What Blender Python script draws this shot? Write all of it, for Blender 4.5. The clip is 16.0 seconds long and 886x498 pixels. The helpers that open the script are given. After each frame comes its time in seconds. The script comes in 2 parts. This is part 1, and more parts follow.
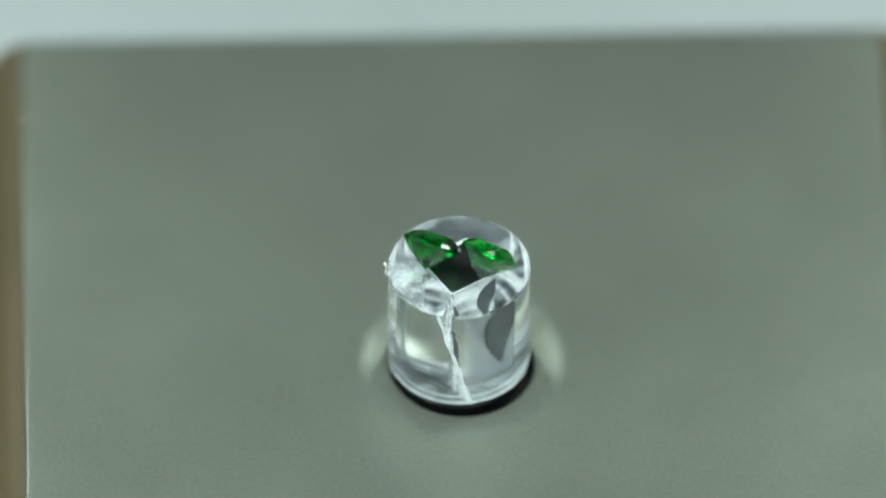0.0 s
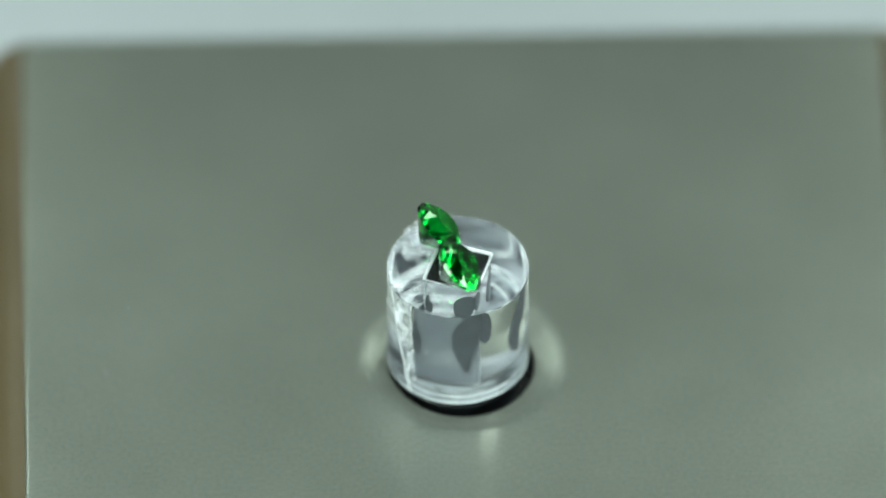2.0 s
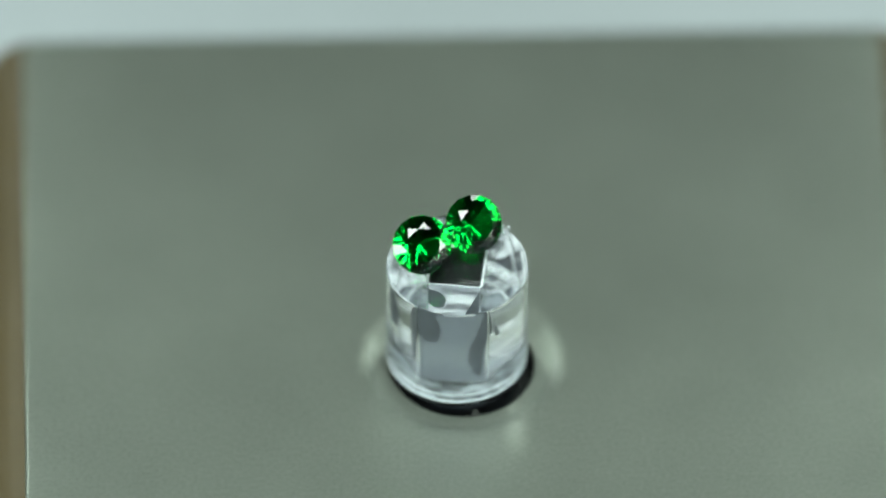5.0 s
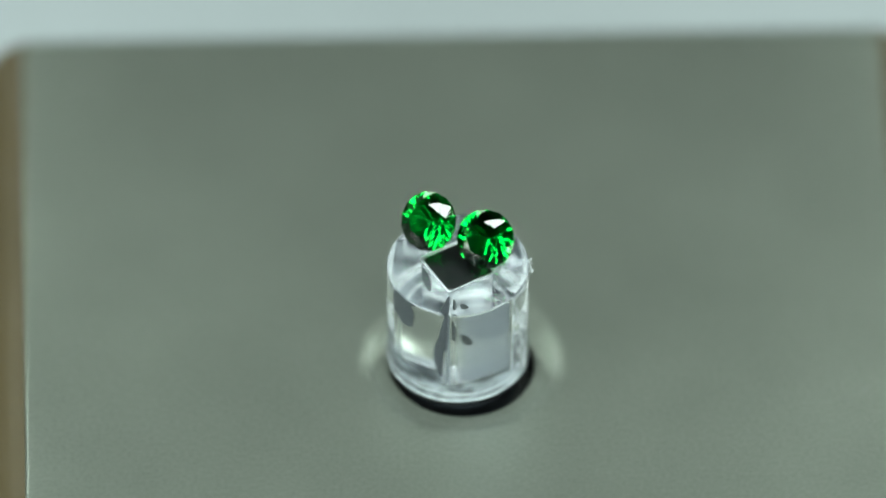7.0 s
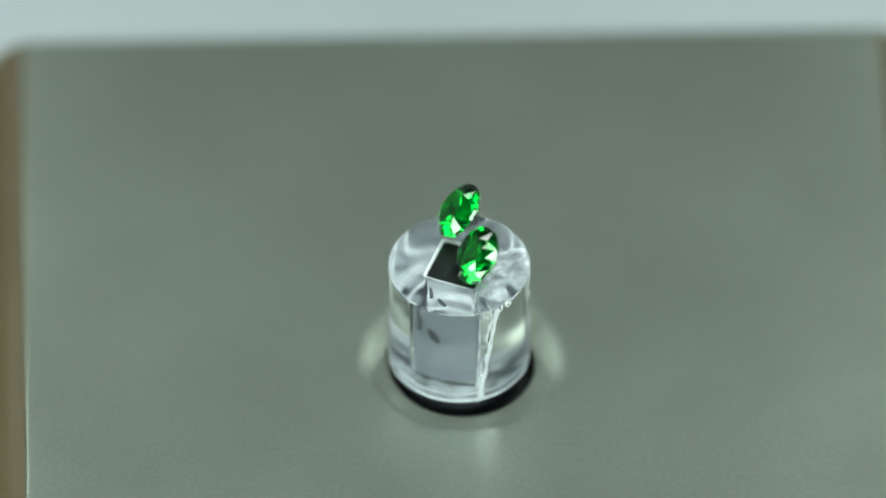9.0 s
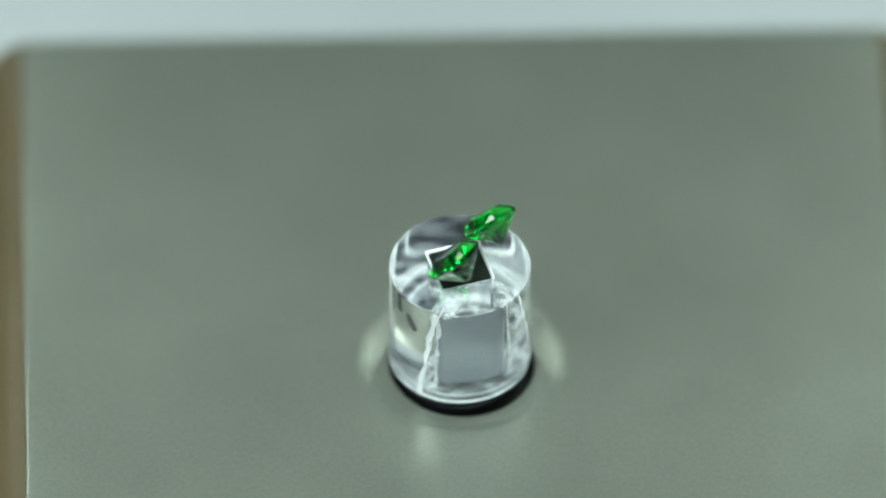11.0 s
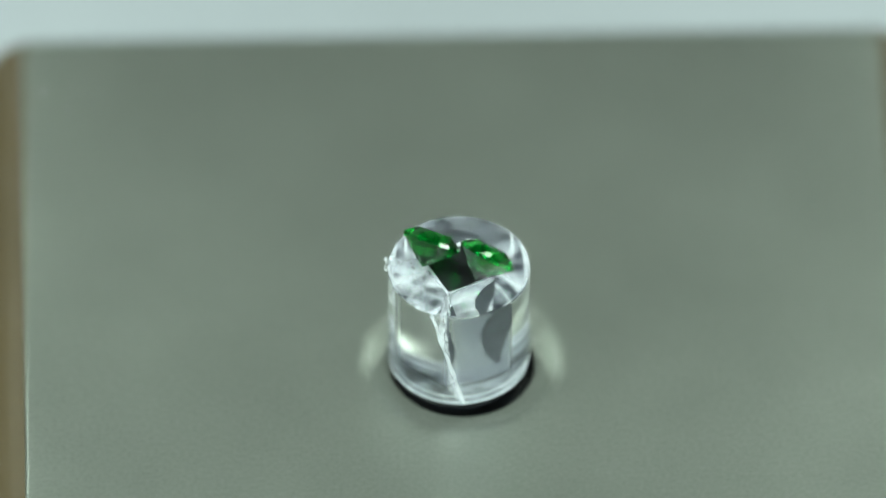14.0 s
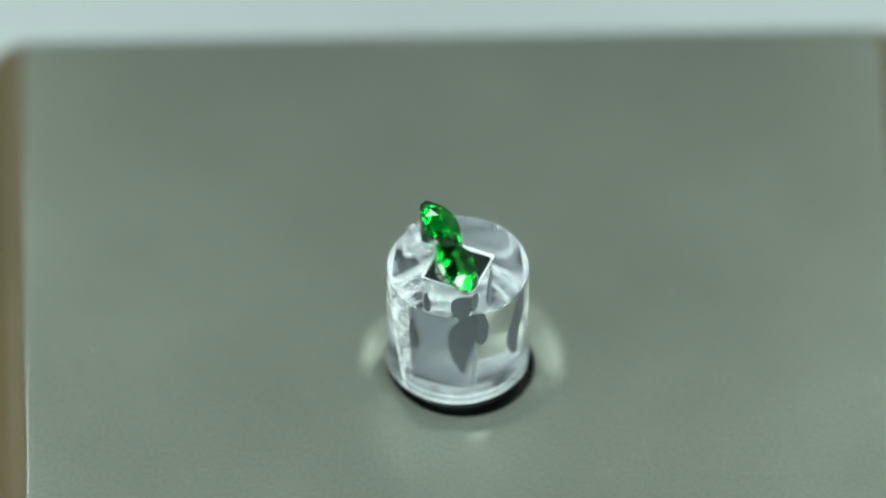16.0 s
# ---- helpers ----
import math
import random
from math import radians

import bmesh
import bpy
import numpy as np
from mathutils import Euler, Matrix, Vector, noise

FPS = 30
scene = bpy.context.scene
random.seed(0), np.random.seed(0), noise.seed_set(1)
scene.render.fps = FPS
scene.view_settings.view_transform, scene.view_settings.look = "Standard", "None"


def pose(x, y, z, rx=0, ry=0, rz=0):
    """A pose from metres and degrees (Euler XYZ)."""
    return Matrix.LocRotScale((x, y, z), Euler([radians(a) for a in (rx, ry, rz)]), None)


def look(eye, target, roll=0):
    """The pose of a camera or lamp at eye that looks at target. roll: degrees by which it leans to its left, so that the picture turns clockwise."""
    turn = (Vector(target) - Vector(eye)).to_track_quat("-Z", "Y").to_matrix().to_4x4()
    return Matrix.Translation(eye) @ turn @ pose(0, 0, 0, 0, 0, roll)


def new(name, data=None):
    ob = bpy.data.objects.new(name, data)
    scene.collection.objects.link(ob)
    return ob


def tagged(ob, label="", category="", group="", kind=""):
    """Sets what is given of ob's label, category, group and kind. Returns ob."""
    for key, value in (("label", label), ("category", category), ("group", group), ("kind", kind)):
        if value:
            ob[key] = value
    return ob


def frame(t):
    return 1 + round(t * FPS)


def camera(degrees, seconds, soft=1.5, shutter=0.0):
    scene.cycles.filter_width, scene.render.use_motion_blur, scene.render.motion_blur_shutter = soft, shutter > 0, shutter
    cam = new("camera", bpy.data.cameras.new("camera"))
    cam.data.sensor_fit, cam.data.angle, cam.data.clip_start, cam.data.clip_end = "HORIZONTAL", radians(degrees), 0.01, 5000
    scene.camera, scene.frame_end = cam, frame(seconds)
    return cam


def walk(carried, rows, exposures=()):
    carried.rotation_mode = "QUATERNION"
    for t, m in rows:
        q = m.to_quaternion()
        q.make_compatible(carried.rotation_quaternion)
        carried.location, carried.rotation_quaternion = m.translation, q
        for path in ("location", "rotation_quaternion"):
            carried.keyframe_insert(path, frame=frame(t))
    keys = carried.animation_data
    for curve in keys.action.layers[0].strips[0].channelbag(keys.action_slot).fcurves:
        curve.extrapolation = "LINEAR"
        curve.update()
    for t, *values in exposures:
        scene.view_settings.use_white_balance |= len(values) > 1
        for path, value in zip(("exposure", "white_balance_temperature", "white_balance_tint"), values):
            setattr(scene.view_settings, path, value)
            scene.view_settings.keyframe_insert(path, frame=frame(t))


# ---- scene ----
MM = 0.001
SPIN = 26.09          # degrees a second, clockwise from above
TOP = 11.0 * MM       # top of the spindle
PLATE = 12.1 * MM     # top of the clear plate

# ---- camera ----
cam = camera(3.2, 16.0, soft=1.9)
PITCH, REACH = 46.0, 1.336
AIM = Vector((-1.31, 0.0, 11.0)) * MM + Vector((0, math.sin(radians(PITCH)), math.cos(radians(PITCH)))) * 1.38 * MM
EYE = AIM + Vector((0, -math.cos(radians(PITCH)), math.sin(radians(PITCH)))) * REACH
VIEW = look(EYE, AIM, 0.0)
cam.data.dof.use_dof = True
cam.data.dof.focus_distance = REACH - 0.002
cam.data.dof.aperture_fstop = 8.5
walk(cam, [(0.0, VIEW), (16.0, VIEW)], [(0.0, 0.07), (9.2, 0.05), (11.3, 0.16), (16.0, 0.16)])

# ---- world and lights ----
world = bpy.data.worlds.new("room_air")
world.use_nodes = True
world.node_tree.nodes["Background"].inputs["Color"].default_value = (0.80, 0.92, 0.90, 1)
world.node_tree.nodes["Background"].inputs["Strength"].default_value = 0.10
scene.world = world


def area_lamp(name, eye, target, wide, deep, watts, colour=(0.87, 1.0, 0.935)):
    data = bpy.data.lights.new(name, "AREA")
    data.shape, data.size, data.size_y = "RECTANGLE", wide, deep
    data.energy, data.color = watts, colour
    ob = new(name, data)
    ob.matrix_basis = look(eye, target)
    return ob


area_lamp("left_lamp_light", (-0.172, -0.100, 0.048), (0, -0.004, 0.004), 0.14, 0.05, 0.28)
area_lamp("right_lamp_light", (0.177, -0.095, 0.048), (0, -0.004, 0.004), 0.14, 0.05, 0.28)
area_lamp("overhead_lamp_light", (0.0, -0.034, 0.25), (0, -0.015, 0), 0.18, 0.13, 1.16)
area_lamp("rear_left_lamp_light", (-0.112, 0.200, 0.200), (0, 0.0, 0.005), 0.07, 0.05, 0.08)
area_lamp("rear_right_lamp_light", (0.112, 0.200, 0.200), (0, 0.0, 0.005), 0.07, 0.05, 0.08)


# ---- materials ----
def material(name):
    m = bpy.data.materials.new(name)
    m.use_nodes = True
    return m, m.node_tree.nodes, m.node_tree.links, m.node_tree.nodes["Principled BSDF"]


def textured(name, low, high, rough, size, bump=0.1, fine=14, detail=6, metal=0.0, span=(0.30, 0.70)):
    """Two scales of variation between two colours, with a fine relief."""
    m, n, l, b = material(name)
    co = n.new("ShaderNodeTexCoord")
    a, c = n.new("ShaderNodeTexNoise"), n.new("ShaderNodeTexNoise")
    a.inputs["Scale"].default_value, c.inputs["Scale"].default_value = size, size * fine
    a.inputs["Detail"].default_value = c.inputs["Detail"].default_value = detail
    mix = n.new("ShaderNodeMix")
    mix.inputs["Factor"].default_value = 0.45
    l.new(co.outputs["Object"], a.inputs["Vector"]), l.new(co.outputs["Object"], c.inputs["Vector"])
    l.new(a.outputs["Fac"], mix.inputs["A"]), l.new(c.outputs["Fac"], mix.inputs["B"])
    ramp = n.new("ShaderNodeValToRGB")
    ramp.color_ramp.elements[0].position, ramp.color_ramp.elements[1].position = span
    ramp.color_ramp.elements[0].color, ramp.color_ramp.elements[1].color = (*low, 1), (*high, 1)
    l.new(mix.outputs["Result"], ramp.inputs["Fac"]), l.new(ramp.outputs["Color"], b.inputs["Base Color"])
    relief = n.new("ShaderNodeBump")
    relief.inputs["Strength"].default_value, relief.inputs["Distance"].default_value = bump, 0.00005
    l.new(c.outputs["Fac"], relief.inputs["Height"]), l.new(relief.outputs["Normal"], b.inputs["Normal"])
    b.inputs["Roughness"].default_value, b.inputs["Metallic"].default_value = rough, metal
    return m


PANEL = textured("grey_satin_plastic", (0.188, 0.206, 0.180), (0.268, 0.292, 0.256), 0.32, 45, 0.6, fine=60, metal=0.75)
BROWN = textured("brown_lacquer", (0.054, 0.040, 0.017), (0.070, 0.052, 0.024), 0.45, 60, 0.15)
TABLE = textured("pale_grey_table", (0.308, 0.338, 0.358), (0.350, 0.381, 0.402), 0.5, 8, 0.1)
WALL = textured("grey_wall_paint", (0.30, 0.32, 0.31), (0.36, 0.38, 0.37), 0.8, 3, 0.1)
DARK = textured("gap_shade_black", (0.008, 0.010, 0.010), (0.016, 0.018, 0.018), 0.7, 300, 0.3)
ROD = textured("matt_silver_paint", (0.104, 0.117, 0.140), (0.136, 0.152, 0.180), 0.62, 150, 0.1, metal=0.35)
HUB = textured("dark_grey_hub", (0.030, 0.038, 0.048), (0.055, 0.065, 0.080), 0.5, 300, 0.2)
SHAFT_TOP = textured("dark_mirror_black", (0.008, 0.010, 0.010), (0.018, 0.020, 0.020), 0.06, 150, 0.05)
WETTED = textured("grey_glue_film", (0.024, 0.029, 0.036), (0.058, 0.067, 0.080), 0.5, 900, 0.2)
GLUE = textured("dark_glue_contact", (0.010, 0.013, 0.015), (0.060, 0.068, 0.074), 0.5, 900, 0.2)
CLOTH = textured("grey_reflector_cloth", (0.26, 0.28, 0.285), (0.31, 0.33, 0.335), 0.85, 40, 0.2)
FOOT = textured("refracted_arc_white", (0.12, 0.14, 0.165), (0.46, 0.49, 0.51), 0.35, 380, 0.2, fine=5, detail=2)
DISC = textured("refraction_patch_grey", (0.008, 0.012, 0.020), (0.16, 0.18, 0.205), 0.35, 300, 0.2, fine=4, detail=2, span=(0.44, 0.60))
PALE = textured("pale_reflector_cloth", (0.68, 0.72, 0.73), (0.75, 0.79, 0.80), 0.85, 40, 0.2)
DUST = textured("pale_lint", (0.20, 0.22, 0.205), (0.30, 0.32, 0.30), 0.9, 900, 0.2)


def clear(name, ior, tint=(1, 1, 1), rough=0.0):
    m, n, l, b = material(name)
    b.inputs["Base Color"].default_value = (*tint, 1)
    b.inputs["Transmission Weight"].default_value = 1.0
    b.inputs["IOR"].default_value, b.inputs["Roughness"].default_value = ior, rough
    return m


ACRYLIC = clear("clear_acrylic", 1.49, (0.97, 0.99, 0.985), 0.015)
SAWN = clear("satin_acrylic", 1.49, (0.97, 0.99, 0.985), 0.11)
GREEN = clear("green_gem_crystal", 1.68, (0.0, 0.28, 0.021))


def pane():
    """Thin clear sheet: passes light straight on, with a clear gloss."""
    m, n, l, b = material("clear_sheet")
    n.remove(b)
    t, g, f, mix = (n.new("ShaderNode" + k) for k in ("BsdfTransparent", "BsdfGlossy", "Fresnel", "MixShader"))
    t.inputs["Color"].default_value = (0.99, 1.0, 0.995, 1)
    # fine scuffs and dust dull the gloss unevenly
    co, tex, span = (n.new("ShaderNode" + k) for k in ("TexCoord", "TexNoise", "MapRange"))
    tex.inputs["Scale"].default_value, tex.inputs["Detail"].default_value = 2600, 3
    span.inputs["From Min"].default_value, span.inputs["From Max"].default_value = 0.35, 0.65
    span.inputs["To Min"].default_value, span.inputs["To Max"].default_value = 0.14, 0.24
    l.new(co.outputs["Object"], tex.inputs["Vector"]), l.new(tex.outputs["Fac"], span.inputs["Value"])
    l.new(span.outputs["Result"], g.inputs["Roughness"])
    f.inputs["IOR"].default_value = 1.12
    l.new(f.outputs["Fac"], mix.inputs["Fac"]), l.new(t.outputs[0], mix.inputs[1]), l.new(g.outputs[0], mix.inputs[2])
    l.new(mix.outputs[0], n["Material Output"].inputs["Surface"])
    return m


def frost(name, grain, low, high, colour):
    """Broken acrylic: white and rough in flecks, clear between them."""
    m, n, l, b = material(name)
    b.inputs["Base Color"].default_value = (*colour, 1)
    b.inputs["Roughness"].default_value = 0.35
    b.inputs["Transmission Weight"].default_value = 0.18
    t, mix, tex, co, ramp = (n.new("ShaderNode" + k) for k in ("BsdfTransparent", "MixShader", "TexNoise", "TexCoord", "ValToRGB"))
    tex.inputs["Scale"].default_value, tex.inputs["Detail"].default_value = grain, 4
    ramp.color_ramp.elements[0].position, ramp.color_ramp.elements[1].position = low, high
    l.new(co.outputs["Object"], tex.inputs["Vector"]), l.new(tex.outputs["Fac"], ramp.inputs["Fac"])
    l.new(ramp.outputs["Color"], mix.inputs["Fac"]), l.new(t.outputs[0], mix.inputs[1]), l.new(b.outputs[0], mix.inputs[2])
    l.new(mix.outputs[0], n["Material Output"].inputs["Surface"])
    return m


SHEET = pane()
FROST = frost("frosted_fracture_and_glint", 600, 0.26, 0.42, (0.58, 0.61, 0.64))
CRAZE = frost("crazed_acrylic", 420, 0.39, 0.66, (0.46, 0.49, 0.54))
FLAKE = frost("flaky_fracture", 520, 0.42, 0.64, (0.54, 0.57, 0.61))


# ---- building helpers ----
def part(name, bm, mat, parent=None, label="", smooth=False):
    mesh = bpy.data.meshes.new(name)
    bmesh.ops.recalc_face_normals(bm, faces=bm.faces)
    bm.to_mesh(mesh)
    bm.free()
    mesh.materials.append(mat)
    if smooth:
        mesh.set_sharp_from_angle(angle=radians(32))
        # broad level faces stay flat
        mesh.polygons.foreach_set("use_smooth", [abs(p.normal.z) < 0.9999 for p in mesh.polygons])
    ob = new(name, mesh)
    ob.parent = parent
    return tagged(ob, label) if label else ob


def rounded(x0, x1, y0, y1, r, steps=10):
    pts = []
    for cx, cy, a in ((x1 - r, y1 - r, 0), (x0 + r, y1 - r, 90), (x0 + r, y0 + r, 180), (x1 - r, y0 + r, 270)):
        for k in range(steps + 1):
            q = radians(a + 90 * k / steps)
            pts.append((cx + r * math.cos(q), cy + r * math.sin(q)))
    return pts


def loops(bm, rings, close_first=False, close_last=False):
    """Bridges rings of points of equal count."""
    made = [[bm.verts.new(p) for p in ring] for ring in rings]
    for a, b in zip(made, made[1:]):
        for i in range(len(a)):
            j = (i + 1) % len(a)
            bm.faces.new((a[i], a[j], b[j], b[i]))
    if close_first:
        bm.faces.new(made[0])
    if close_last:
        bm.faces.new(made[-1])
    return made


def circle(r, z, n=256, turn=0.0):
    return [(r * math.cos(math.tau * k / n + turn), r * math.sin(math.tau * k / n + turn), z) for k in range(n)]


def square(half, z, turn, n=256):
    out = []
    for k in range(n):
        a = math.tau * k / n
        b = (a - turn + math.pi / 4) % (math.pi / 2) - math.pi / 4
        d = half * min(1 / math.cos(b), 1.365)
        out.append((d * math.cos(a), d * math.sin(a), z))
    return out


def box(name, lo, hi, mat):
    bm = bmesh.new()
    bmesh.ops.create_cube(bm, size=1.0)
    for v in bm.verts:
        v.co = Vector([a + (b - a) * (c + 0.5) for a, b, c in zip(lo, hi, v.co)])
    return part(name, bm, mat)


# ---- the room and the table ----
def room():
    ground = -0.018
    tagged(box("table", (-0.9, -0.7, ground - 0.04), (0.9, 0.9, ground), TABLE), "smooth pale grey tabletop under the display base", "table", kind="structure")
    tagged(box("floor", (-2.2, -2.2, -0.9), (2.2, 2.2, -0.8), WALL), "grey room floor below the table", "floor", kind="structure")
    for name, lo, hi in (("wall_north", (-2.2, 2.1, -0.8), (2.2, 2.2, 1.7)), ("wall_south", (-2.2, -2.2, -0.8), (2.2, -2.1, 1.7)),
                         ("wall_east", (2.1, -2.1, -0.8), (2.2, 2.1, 1.7)), ("wall_west", (-2.2, -2.1, -0.8), (-2.1, 2.1, 1.7))):
        tagged(box(name, lo, hi, WALL), "plain grey painted wall of the room", "wall", kind="structure")
    # low unseen reflectors added to shape the light: grey at both sides, pale behind
    for name, lo, hi, cloth, colour in (("reflector_west", (-0.31, -0.30, ground), (-0.30, 0.55, 0.15), CLOTH, "grey"), ("reflector_east", (0.30, -0.30, ground), (0.31, 0.55, 0.15), CLOTH, "grey"),
                                        ("reflector_north", (-0.30, 0.54, ground), (0.30, 0.55, 0.26), PALE, "pale")):
        tagged(box(name, lo, hi, cloth), "plain " + colour + " cloth reflector added out of view on the table", "cloth screen", kind="structure")
    tagged(box("ceiling", (-2.2, -2.2, 1.7), (2.2, 2.2, 1.8), WALL), "plain painted ceiling", "ceiling", kind="structure")


# ---- the display base: brown casing, grey panel with a dished well ----
BASE_TURN = 1.3
WELL = Vector((0.36, -0.45, 0.0)) * MM
EDGE = (-36.75, 37.4, -75.0, 38.3)


def display_base():
    base = new("display_base")
    tagged(base, "flat grey-topped display base with a brown rounded casing", "display base")
    x0, x1, y0, y1 = [v * MM for v in EDGE]
    bm = bmesh.new()
    # casing: a slab whose rounded rim frames the panel
    rings = []
    for grow, z in ((2.6, -18.0), (3.6, -17.0), (3.6, -3.0), (3.3, -1.6), (2.4, -0.7), (1.0, -0.35), (0.01, -0.3), (0.01, -2.0)):
        g = grow * MM
        back = min(g, 0.3 * MM)
        rings.append([(x, y, z * MM) for x, y in rounded(x0 - g, x1 + g, y0 - g, y1 + back, 1.5 * MM + 0.45 * g)])
    loops(bm, rings, close_first=True)
    part("casing", bm, BROWN, base, "brown lacquered rounded casing", smooth=True)
    # panel: from the rim inwards to the round well
    bm = bmesh.new()
    # its edge is eased over
    eased = ((0.0, -2.0), (0.0, -0.12), (0.03, -0.06), (0.10, -0.02), (0.30, 0.0))
    rings = [[(x, y, z * MM) for x, y in rounded(x0 + i * MM, x1 - i * MM, y0 + i * MM, y1 - i * MM, max(1.5 - i, 0.2) * MM + 0.35 * i * MM)] for i, z in eased]
    made = loops(bm, rings)
    rim = made[-1]
    well = [(9.6, 0.0), (9.2, -0.008), (8.8, -0.03), (8.45, -0.075), (8.15, -0.14), (7.9, -0.22), (7.88, -1.0)]
    hole = loops(bm, [[(x + WELL.x, y + WELL.y, h) for x, y, h in circle(r * MM, z * MM, 96)] for r, z in well])
    edges = [bm.edges.get((rim[i], rim[(i + 1) % len(rim)])) for i in range(len(rim))]
    edges += [bm.edges.get((hole[0][i], hole[0][(i + 1) % 96])) for i in range(96)]
    bmesh.ops.triangle_fill(bm, edges=edges, use_beauty=True)
    part("top_panel", bm, PANEL, base, "grey satin plastic top panel with a dished well", smooth=True)
    # the well's wall, near-black to put the gap's shade into its colour
    bm = bmesh.new()
    loops(bm, [circle(6.01 * MM, -0.76 * MM, 96), circle(6.01 * MM, -4.0 * MM, 96), circle(2.0 * MM, -4.0 * MM, 96)], close_last=True)
    part("well_lining", bm, DARK, base, "lining of the well, painted near-black for the shaded gap").location = WELL
    bm = bmesh.new()
    loops(bm, [circle(r * MM, z * MM, 128) for r, z in ((7.87, -0.9), (7.87, -0.228), (7.8, -0.25), (7.5, -0.335), (7.1, -0.43), (6.66, -0.51), (6.32, -0.56), (6.10, -0.64), (6.03, -1.2))])
    part("well_ring", bm, PANEL, base, "grey dished lip of the well", smooth=True).location = WELL
    bm = bmesh.new()
    loops(bm, [circle(5.0 * MM, -3.9 * MM, 96), circle(5.0 * MM, -0.6 * MM, 96), circle(4.95 * MM, -0.43 * MM, 96), circle(4.8 * MM, -0.36 * MM, 96)], close_last=True)
    part("hub", bm, HUB, base, "dark grey hub in the well", smooth=True)
    base.matrix_basis = pose(0, 0, 0, 0, 0, BASE_TURN)
    return base


# ---- the clear spindle, square-bored, cracked at two corners ----
BORE = 34.0
BLOTS = [(-90, [(2.16, 9.2), (1.3, 8.9), (0.55, 7.6), (0.3, 5.9), (0.55, 4.2), (1.15, 2.4), (1.45, 2.6), (1.6, 4.0), (2.0, 5.6), (2.16, 6.6)]),
         (0, [(-2.16, 9.2), (-1.2, 8.8), (-0.75, 7.4), (-0.85, 5.9), (-1.4, 5.4), (-1.95, 5.9), (-2.16, 6.6)]),
         (0, [(2.16, 9.6), (1.8, 8.2), (1.35, 6.2), (0.95, 4.6), (1.0, 3.0), (1.55, 1.6), (1.75, 2.2), (1.9, 4.4), (2.16, 6.0)]),
         (90, [(-1.15, 6.7), (-0.8, 6.5), (-0.35, 5.6), (-0.5, 5.2), (-0.9, 5.5)]),
         (90, [(-1.75, 8.6), (-1.5, 7.4), (-1.55, 6.2), (-1.8, 6.6)]),
         (-90, [(-1.95, 7.6), (-1.65, 6.4), (-1.5, 4.6), (-1.8, 3.4), (-2.1, 4.2), (-2.1, 6.4)])]


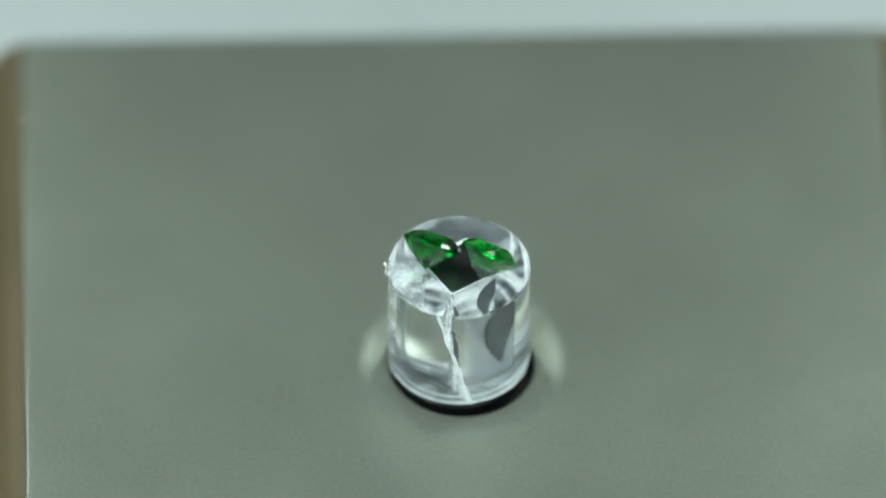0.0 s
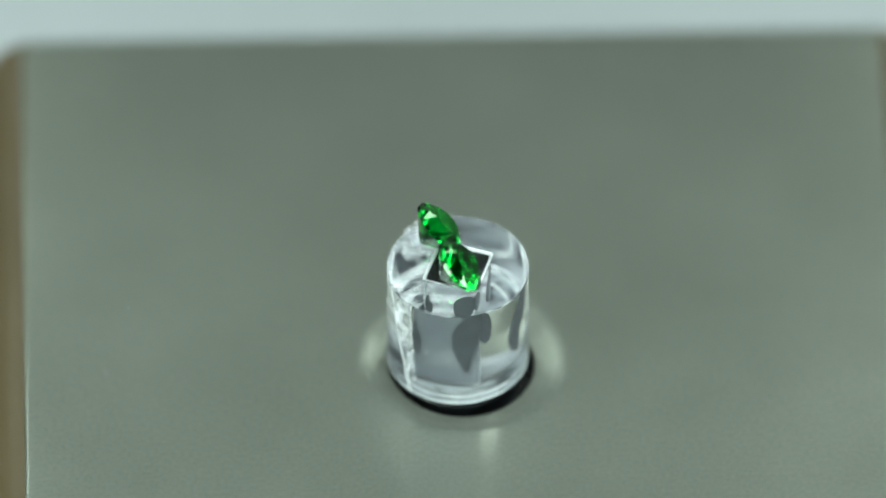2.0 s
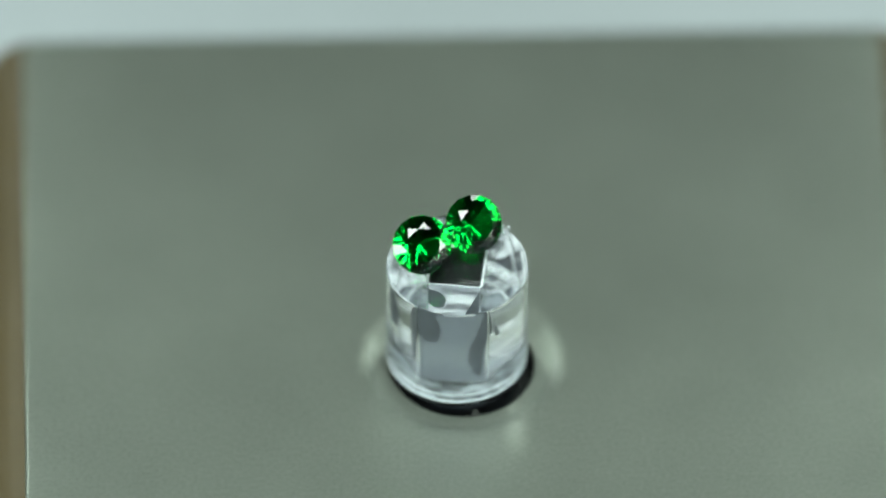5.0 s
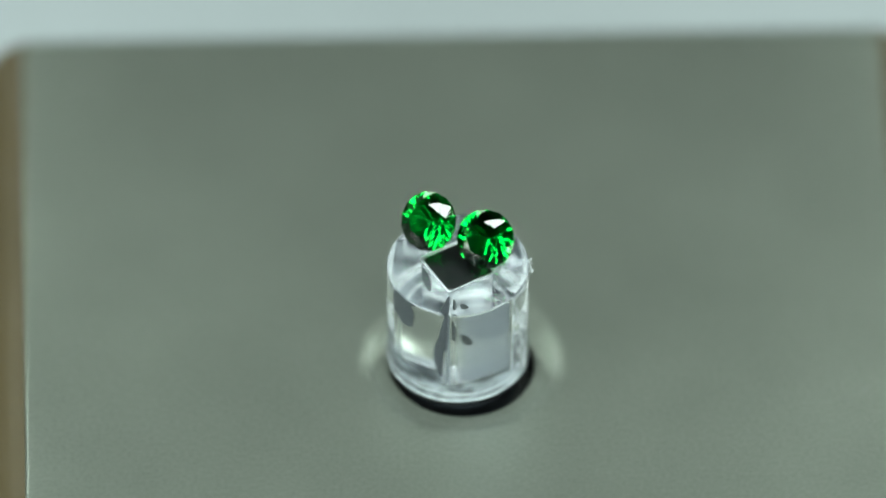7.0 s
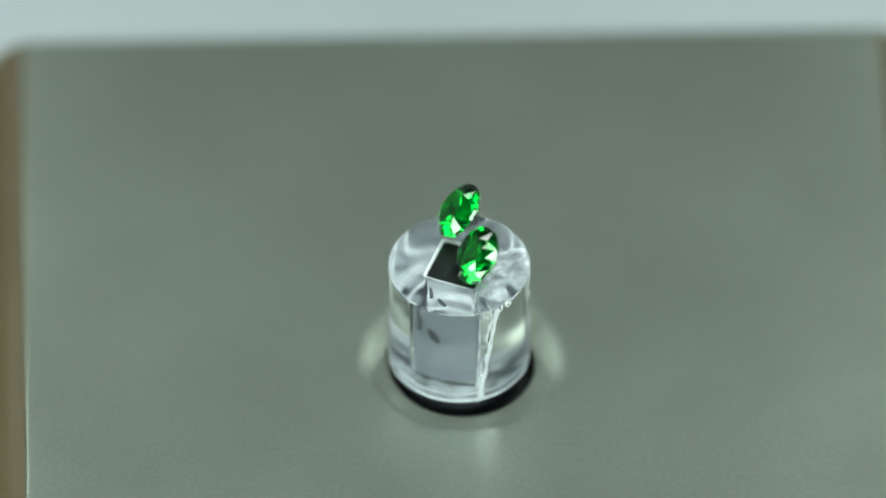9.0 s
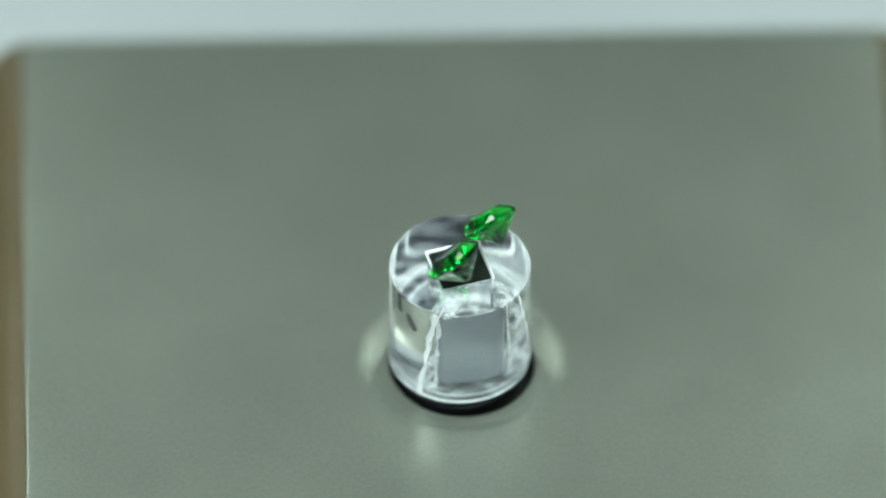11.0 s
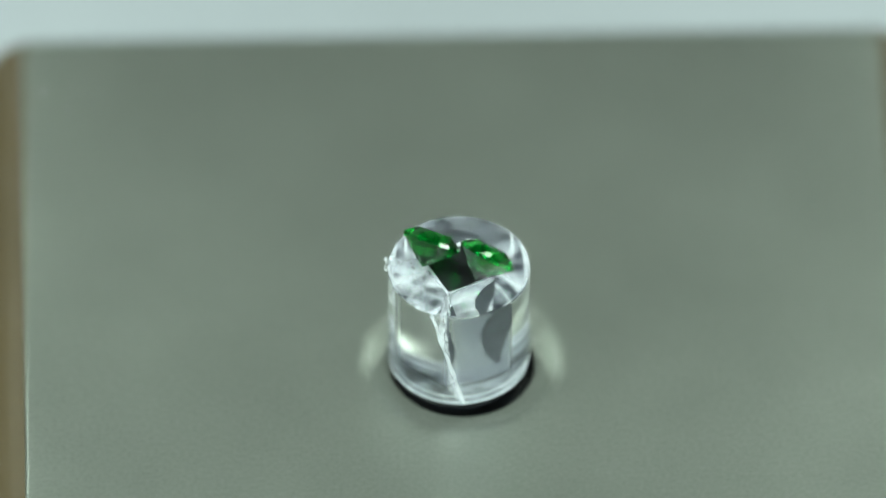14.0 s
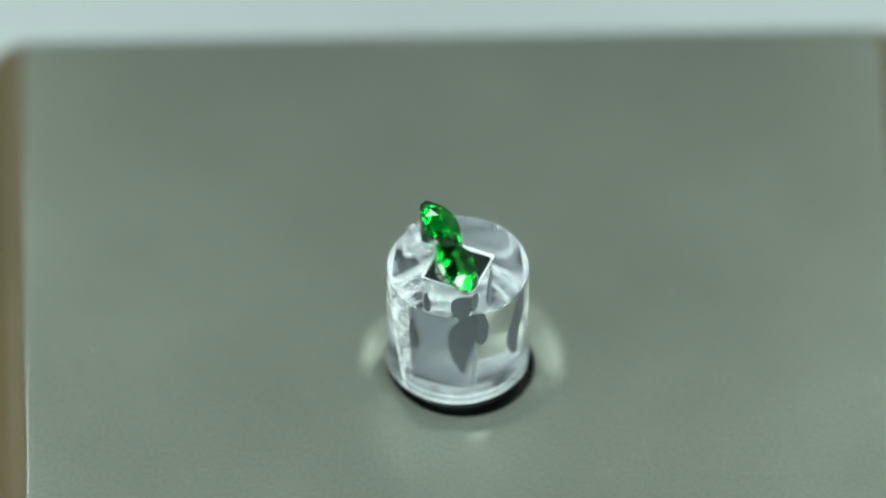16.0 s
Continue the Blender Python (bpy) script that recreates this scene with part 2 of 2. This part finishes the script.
def spindle():
    stand = new("acrylic_spindle")
    tagged(stand, "clear acrylic cylinder with a square bore, cracked at two corners", "acrylic cylinder")
    turn = radians(BORE)
    bm = bmesh.new()
    rings = [circle(r * MM, z * MM) for r, z in ((5.45, -0.35), (5.72, -0.29), (5.88, -0.14), (5.96, 0.1), (6.0, 0.5), (6.0, 0.6), (6.0, 10.74), (6.0, 10.8), (5.96, 10.93), (5.86, 11.0))]
    rings += [square(2.33 * MM, 11.0 * MM, turn), square(2.2 * MM, 10.86 * MM, turn), square(2.2 * MM, 0.75 * MM, turn), square(2.0 * MM, 0.6 * MM, turn)]
    loops(bm, rings, close_first=True, close_last=True)
    # clear acrylic lets the lamps' light through to what it holds
    body = part("cylinder", bm, ACRYLIC, stand, smooth=True)
    body.visible_shadow = False
    # the walls of the bore are satin, not polished
    body.data.materials.append(SAWN)
    for face in body.data.polygons:
        if face.center.xy.length < 3.3 * MM and abs(face.normal.z) < 0.5:
            face.material_index = 1
    # added disc whose colour patches stand for refraction seen through the foot
    bm = bmesh.new()
    loops(bm, [circle(5.49 * MM, 0.40 * MM, 96), circle(5.49 * MM, 0.46 * MM, 96)], close_first=True, close_last=True)
    part("base_disc", bm, DISC, stand, "added dark grey disc painted with the patches refracted in the foot")
    # added white rings: the foot's bright refracted arcs put into colour
    for inner, outer, rise in ((5.5, 5.985, 0.0), (4.35, 4.65, 0.07)):
        bm = bmesh.new()
        ring = [(outer, 0.46), (outer - 0.04, 0.40), (inner, 0.40), (inner, 0.46), (outer, 0.46)]
        loops(bm, [circle(r * MM, (z + rise) * MM, 96) for r, z in ring])
        bmesh.ops.remove_doubles(bm, verts=bm.verts, dist=1e-7)
        part("base_ring", bm, FOOT, stand, "added white ring painted as a bright refracted arc in the foot")
    # white strip over the bore's chamfer, painted for the glint on its edge
    bm = bmesh.new()
    loops(bm, [square(h * MM, z * MM, turn) for h, z in ((2.21, 10.80), (2.215, 10.87), (2.30, 10.985), (2.40, 11.008))])
    part("bore_glint", bm, FROST, stand, "white glint painted along the chamfer of the bore", smooth=True)
    # the square shaft in the bore, with an air gap round it
    bm = bmesh.new()
    loops(bm, [square(h * MM, z * MM, turn, 64) for h, z in ((2.12, 0.80), (2.14, 0.85), (2.14, 10.80), (2.14, 10.84))], close_first=True, close_last=True)
    part("square_shaft", bm, ROD, stand, "matt silver square shaft in the bore")
    # top of the shaft, black in place of the dark room mirrored there
    bm = bmesh.new()
    loops(bm, [square(h * MM, z * MM, turn, 64) for h, z in ((2.14, 10.845), (2.15, 10.90), (2.10, 10.94))], close_first=True, close_last=True)
    part("shaft_top", bm, SHAFT_TOP, stand, "top of the shaft, painted black for the dark room it mirrors")
    # blots where glue wets the bore: face, then the outline (along the face, height)
    for side, outline in BLOTS:
        bm = bmesh.new()
        face = Matrix.Rotation(turn + radians(side), 4, "Z")
        ring = []
        for k in range(len(outline)):
            p0, p1, p2, p3 = (Vector(outline[(k + d) % len(outline)]) for d in (-1, 0, 1, 2))
            for q in (0.0, 0.25, 0.5, 0.75):
                p = 0.5 * (2 * p1 + (p2 - p0) * q + (2 * p0 - 5 * p1 + 4 * p2 - p3) * q * q + (3 * p1 - p0 - 3 * p2 + p3) * q ** 3)
                p += 0.10 * Vector((noise.noise(Vector((p.x * 2.1, p.y * 2.1, side))), noise.noise(Vector((p.y * 2.1, side, p.x * 2.1)))))
                ring.append((min(max(p.x, -2.17), 2.17), p.y))
        loops(bm, [[face @ Vector((x * MM, y * MM, h * MM)) for y, h in ring] for x in (2.205, 2.23)], close_first=True, close_last=True)
        part("glue_blot", bm, GLUE if side == 90 else WETTED, stand, "dark glue blot on the bore wall")
    rng = random.Random(4)
    for corner in (BORE + 45 + 90, BORE + 45 + 180):
        bm = bmesh.new()
        rows, cols = 26, 9
        grid = []
        for i in range(rows):
            z = 0.5 + 10.3 * i / (rows - 1)
            lean = (i / (rows - 1) - 0.5) * 27 - 7.5 if corner > 200 else (i / (rows - 1) - 0.5) * -16
            line = []
            for j in range(cols):
                r = 3.16 + (5.9 - 3.16) * j / (cols - 1)
                a = radians(corner - lean * (0.3 + 0.7 * j / (cols - 1)) + (4.0 - j) * (0.4 if corner > 200 else 0.8) + rng.uniform(-0.8, 0.8) + 1.2 * math.sin(i * 0.9 + j))
                line.append(bm.verts.new((r * MM * math.cos(a), r * MM * math.sin(a), (z + (rng.uniform(-0.12, 0.12) if 0 < i < rows - 1 else 0)) * MM)))
            grid.append(line)
        for i in range(rows - 1):
            for j in range(cols - 1):
                bm.faces.new((grid[i][j], grid[i][j + 1], grid[i + 1][j + 1], grid[i + 1][j]))
        part("fracture", bm, FLAKE, stand, "jagged white fracture inside the acrylic")
        # the bright lines where the fracture meets the outer wall and the bore
        for r, grown in ((5.93, 1.0), (3.2, 0.4)):
            bm = bmesh.new()
            last = None
            for i in range(40):
                k = i / 39
                lean = ((k - 0.5) * 27 - 7.5 if corner > 200 else (k - 0.5) * -16) * (1.0 if r > 5 else 0.3)
                a = radians(corner - lean + 1.6 * noise.noise(Vector((k * 7, corner, r))))
                w = grown * (1.2 if corner > 200 or r < 5 else 1.7) * radians(1.1 + 1.3 * noise.noise(Vector((k * 9, r, corner)))) * (5.93 / r)
                row = [bm.verts.new((r * MM * math.cos(a + d), r * MM * math.sin(a + d), (0.3 + 10.5 * k) * MM)) for d in (-w, w)]
                if last:
                    bm.faces.new((last[0], last[1], row[1], row[0]))
                last = row
            part("crack_edge", bm, FROST, stand, "bright white edge of the fracture")
    # crazed top between the two fractures
    bm = bmesh.new()
    grid = []
    for i in range(10):
        a = radians(BORE + 45 + 92 + 86 * i / 9)
        inner = 2.3 / max(abs(math.cos(a - turn)), abs(math.sin(a - turn)))
        grid.append([])
        for j in range(5):
            r = inner + (5.8 - inner) * j / 4
            q = a + rng.uniform(-0.03, 0.03)
            grid[-1].append(bm.verts.new((r * MM * math.cos(q), r * MM * math.sin(q), (10.97 - rng.uniform(0.02, 0.35)) * MM)))
    for i in range(9):
        for j in range(4):
            bm.faces.new((grid[i][j], grid[i][j + 1], grid[i + 1][j + 1], grid[i + 1][j]))
    part("crazed_patch", bm, CRAZE, stand, "crazed white patch in the broken corner")
    # a burr that sticks out of the chipped rim
    bm = bmesh.new()
    for k in range(9):
        a = radians(182.6 + rng.uniform(-7, 7))
        r = rng.uniform(5.9, 6.5 if k else 7.0)
        m = Matrix.Translation((r * MM * math.cos(a), r * MM * math.sin(a), 10.9 * MM)) @ pose(0, 0, 0, rng.uniform(0, 90), rng.uniform(0, 90), rng.uniform(0, 360))
        bmesh.ops.create_icosphere(bm, subdivisions=1, radius=1.0, matrix=m @ Matrix.Diagonal((0.26 * MM, 0.05 * MM, 0.08 * MM, 1)))
    part("rim_burr", bm, FROST, stand, "white burr on the chipped rim")
    return stand


def clear_plate():
    bm = bmesh.new()
    loops(bm, [circle(58.9 * MM, TOP + 0.02 * MM, 160), circle(59 * MM, TOP + 0.1 * MM, 160), circle(59 * MM, PLATE - 0.1 * MM, 160), circle(58.9 * MM, PLATE, 160)],
          close_first=True, close_last=True)
    ob = part("turning_plate", bm, SHEET)
    ob.visible_shadow = False
    return tagged(ob, "thin clear round turning plate carried by the spindle", "turntable plate")


# ---- the gems ----
def gem(name, width):
    """A round brilliant: table, eight stars, eight kites, sixteen upper and lower girdle facets, eight mains."""
    r = width / 2
    bm = bmesh.new()
    up, low, deep, table = 0.06 * r, -0.06 * r, -0.90 * r, 0.58 * r
    crown = up + 0.29 * r
    T, S, G, B, L = [], [], [], [], []
    for k in range(8):
        a = math.tau * k / 8
        T.append(bm.verts.new((table * math.cos(a), table * math.sin(a), crown)))
        b = a + math.tau / 16
        S.append(bm.verts.new((0.775 * r * math.cos(b), 0.775 * r * math.sin(b), up + 0.178 * r)))
        L.append(bm.verts.new((0.30 * r * math.cos(b), 0.30 * r * math.sin(b), low - 0.63 * r)))
    for k in range(16):
        a = math.tau * k / 16
        G.append(bm.verts.new((r * math.cos(a), r * math.sin(a), up)))
        B.append(bm.verts.new((r * math.cos(a), r * math.sin(a), low)))
    culet = bm.verts.new((0, 0, deep))
    bm.faces.new(T)
    for k in range(8):
        n = (k + 1) % 8
        p = (k - 1) % 8
        bm.faces.new((T[k], S[k], T[n]))
        # the kite on each table corner runs down to the girdle
        bm.faces.new((T[k], S[p], G[2 * k]))
        bm.faces.new((T[k], G[2 * k], S[k]))
        bm.faces.new((S[k], G[2 * k], G[2 * k + 1]))
        bm.faces.new((S[k], G[2 * k + 1], G[(2 * k + 2) % 16]))
        bm.faces.new((L[k], B[2 * k + 1], B[2 * k]))
        bm.faces.new((L[k], B[(2 * k + 2) % 16], B[2 * k + 1]))
        bm.faces.new((L[k], B[2 * k], culet))
        bm.faces.new((L[p], culet, B[2 * k]))
    for k in range(16):
        n = (k + 1) % 16
        bm.faces.new((G[k], B[k], B[n], G[n]))
    return part(name, bm, GREEN)


# ---- lint on the plate: distance from the axle in millimetres, bearing in degrees, half length, half width ----
SPECKS = [(32.5, 257, 0.38, 0.10), (28.3, 244.5, 0.17, 0.09), (32.4, 237, 0.15, 0.08), (18.3, 45, 0.20, 0.08), (7.3, 204, 0.10, 0.07), (9.9, 211, 0.05, 0.03),
          (16.2, 246, 0.12, 0.06), (11.5, 308.5, 0.13, 0.09), (27.2, 303.5, 0.20, 0.08), (37.3, 158, 0.17, 0.13), (36.3, 155.5, 0.13, 0.10), (40.2, 156.5, 0.26, 0.16),
          (37.6, 168, 0.10, 0.06), (27.8, 203, 0.14, 0.08), (38.1, 282, 0.18, 0.08), (19.1, 189, 0.08, 0.05), (31.7, 41, 0.10, 0.06), (35.6, 35, 0.10, 0.06)]


def lint():
    bm = bmesh.new()
    rng = random.Random(9)
    for far, bearing, size, wide in SPECKS:
        m = Matrix.Rotation(radians(bearing), 4, "Z") @ Matrix.Translation((far * MM, 0, PLATE + wide * 0.6 * MM)) @ Matrix.Rotation(rng.uniform(-0.5, 0.5), 4, "Z")
        m = m @ Matrix.Diagonal((wide * MM, size * MM, wide * 0.6 * MM, 1))
        ball = bmesh.ops.create_icosphere(bm, subdivisions=1, radius=1.0, matrix=m)
        for v in ball["verts"]:
            v.co += Vector([rng.uniform(-0.3, 0.3) * wide * MM for _ in range(3)])
    return tagged(part("lint", bm, DUST), "scattered pale lint specks on the clear plate", "lint", kind="stuff")


room()
display_base()
SPINDLE = spindle()
PLATE_OB = clear_plate()
LINT = lint()
GEMS = []


def set_gem(x, y, z, tilt, facing, spin, label):
    """x, y: the place at 6.5 s; facing: the second at which the table turns to the viewer."""
    g = gem("green_gemstone", 5.05 * MM)
    m = Matrix.Translation((x * MM, y * MM, TOP + z * MM)) @ pose(0, 0, 0, tilt, 0, SPIN * (facing - 6.5)) @ pose(0, 0, 0, 0, 0, spin)
    tagged(g, label, "gemstone", group="pair of gems on the plate")
    GEMS.append((g, m))


set_gem(-2.9, 1.35, 3.3, 48, 5.6, 10, "faceted round green gemstone leaning against its twin")
set_gem(2.18, 0.68, 2.98, 48, 6.1, 12, "faceted round green gemstone tilted on the clear plate")


def motions():
    steps = [0.25 * k for k in range(65)]
    for ob in (PLATE_OB, LINT):
        walk(ob, [(t, pose(0, 0, 0, 0, 0, -SPIN * t)) for t in steps])
    # the spindle runs a little out of true
    off = pose(0.055 * MM, -0.107 * MM, 0)
    walk(SPINDLE, [(t, pose(0, 0, 0, 0, 0, -SPIN * t) @ off) for t in steps])
    for ob, m in GEMS:
        walk(ob, [(t, pose(0, 0, 0, 0, 0, -SPIN * (t - 6.5)) @ m) for t in steps])


motions()
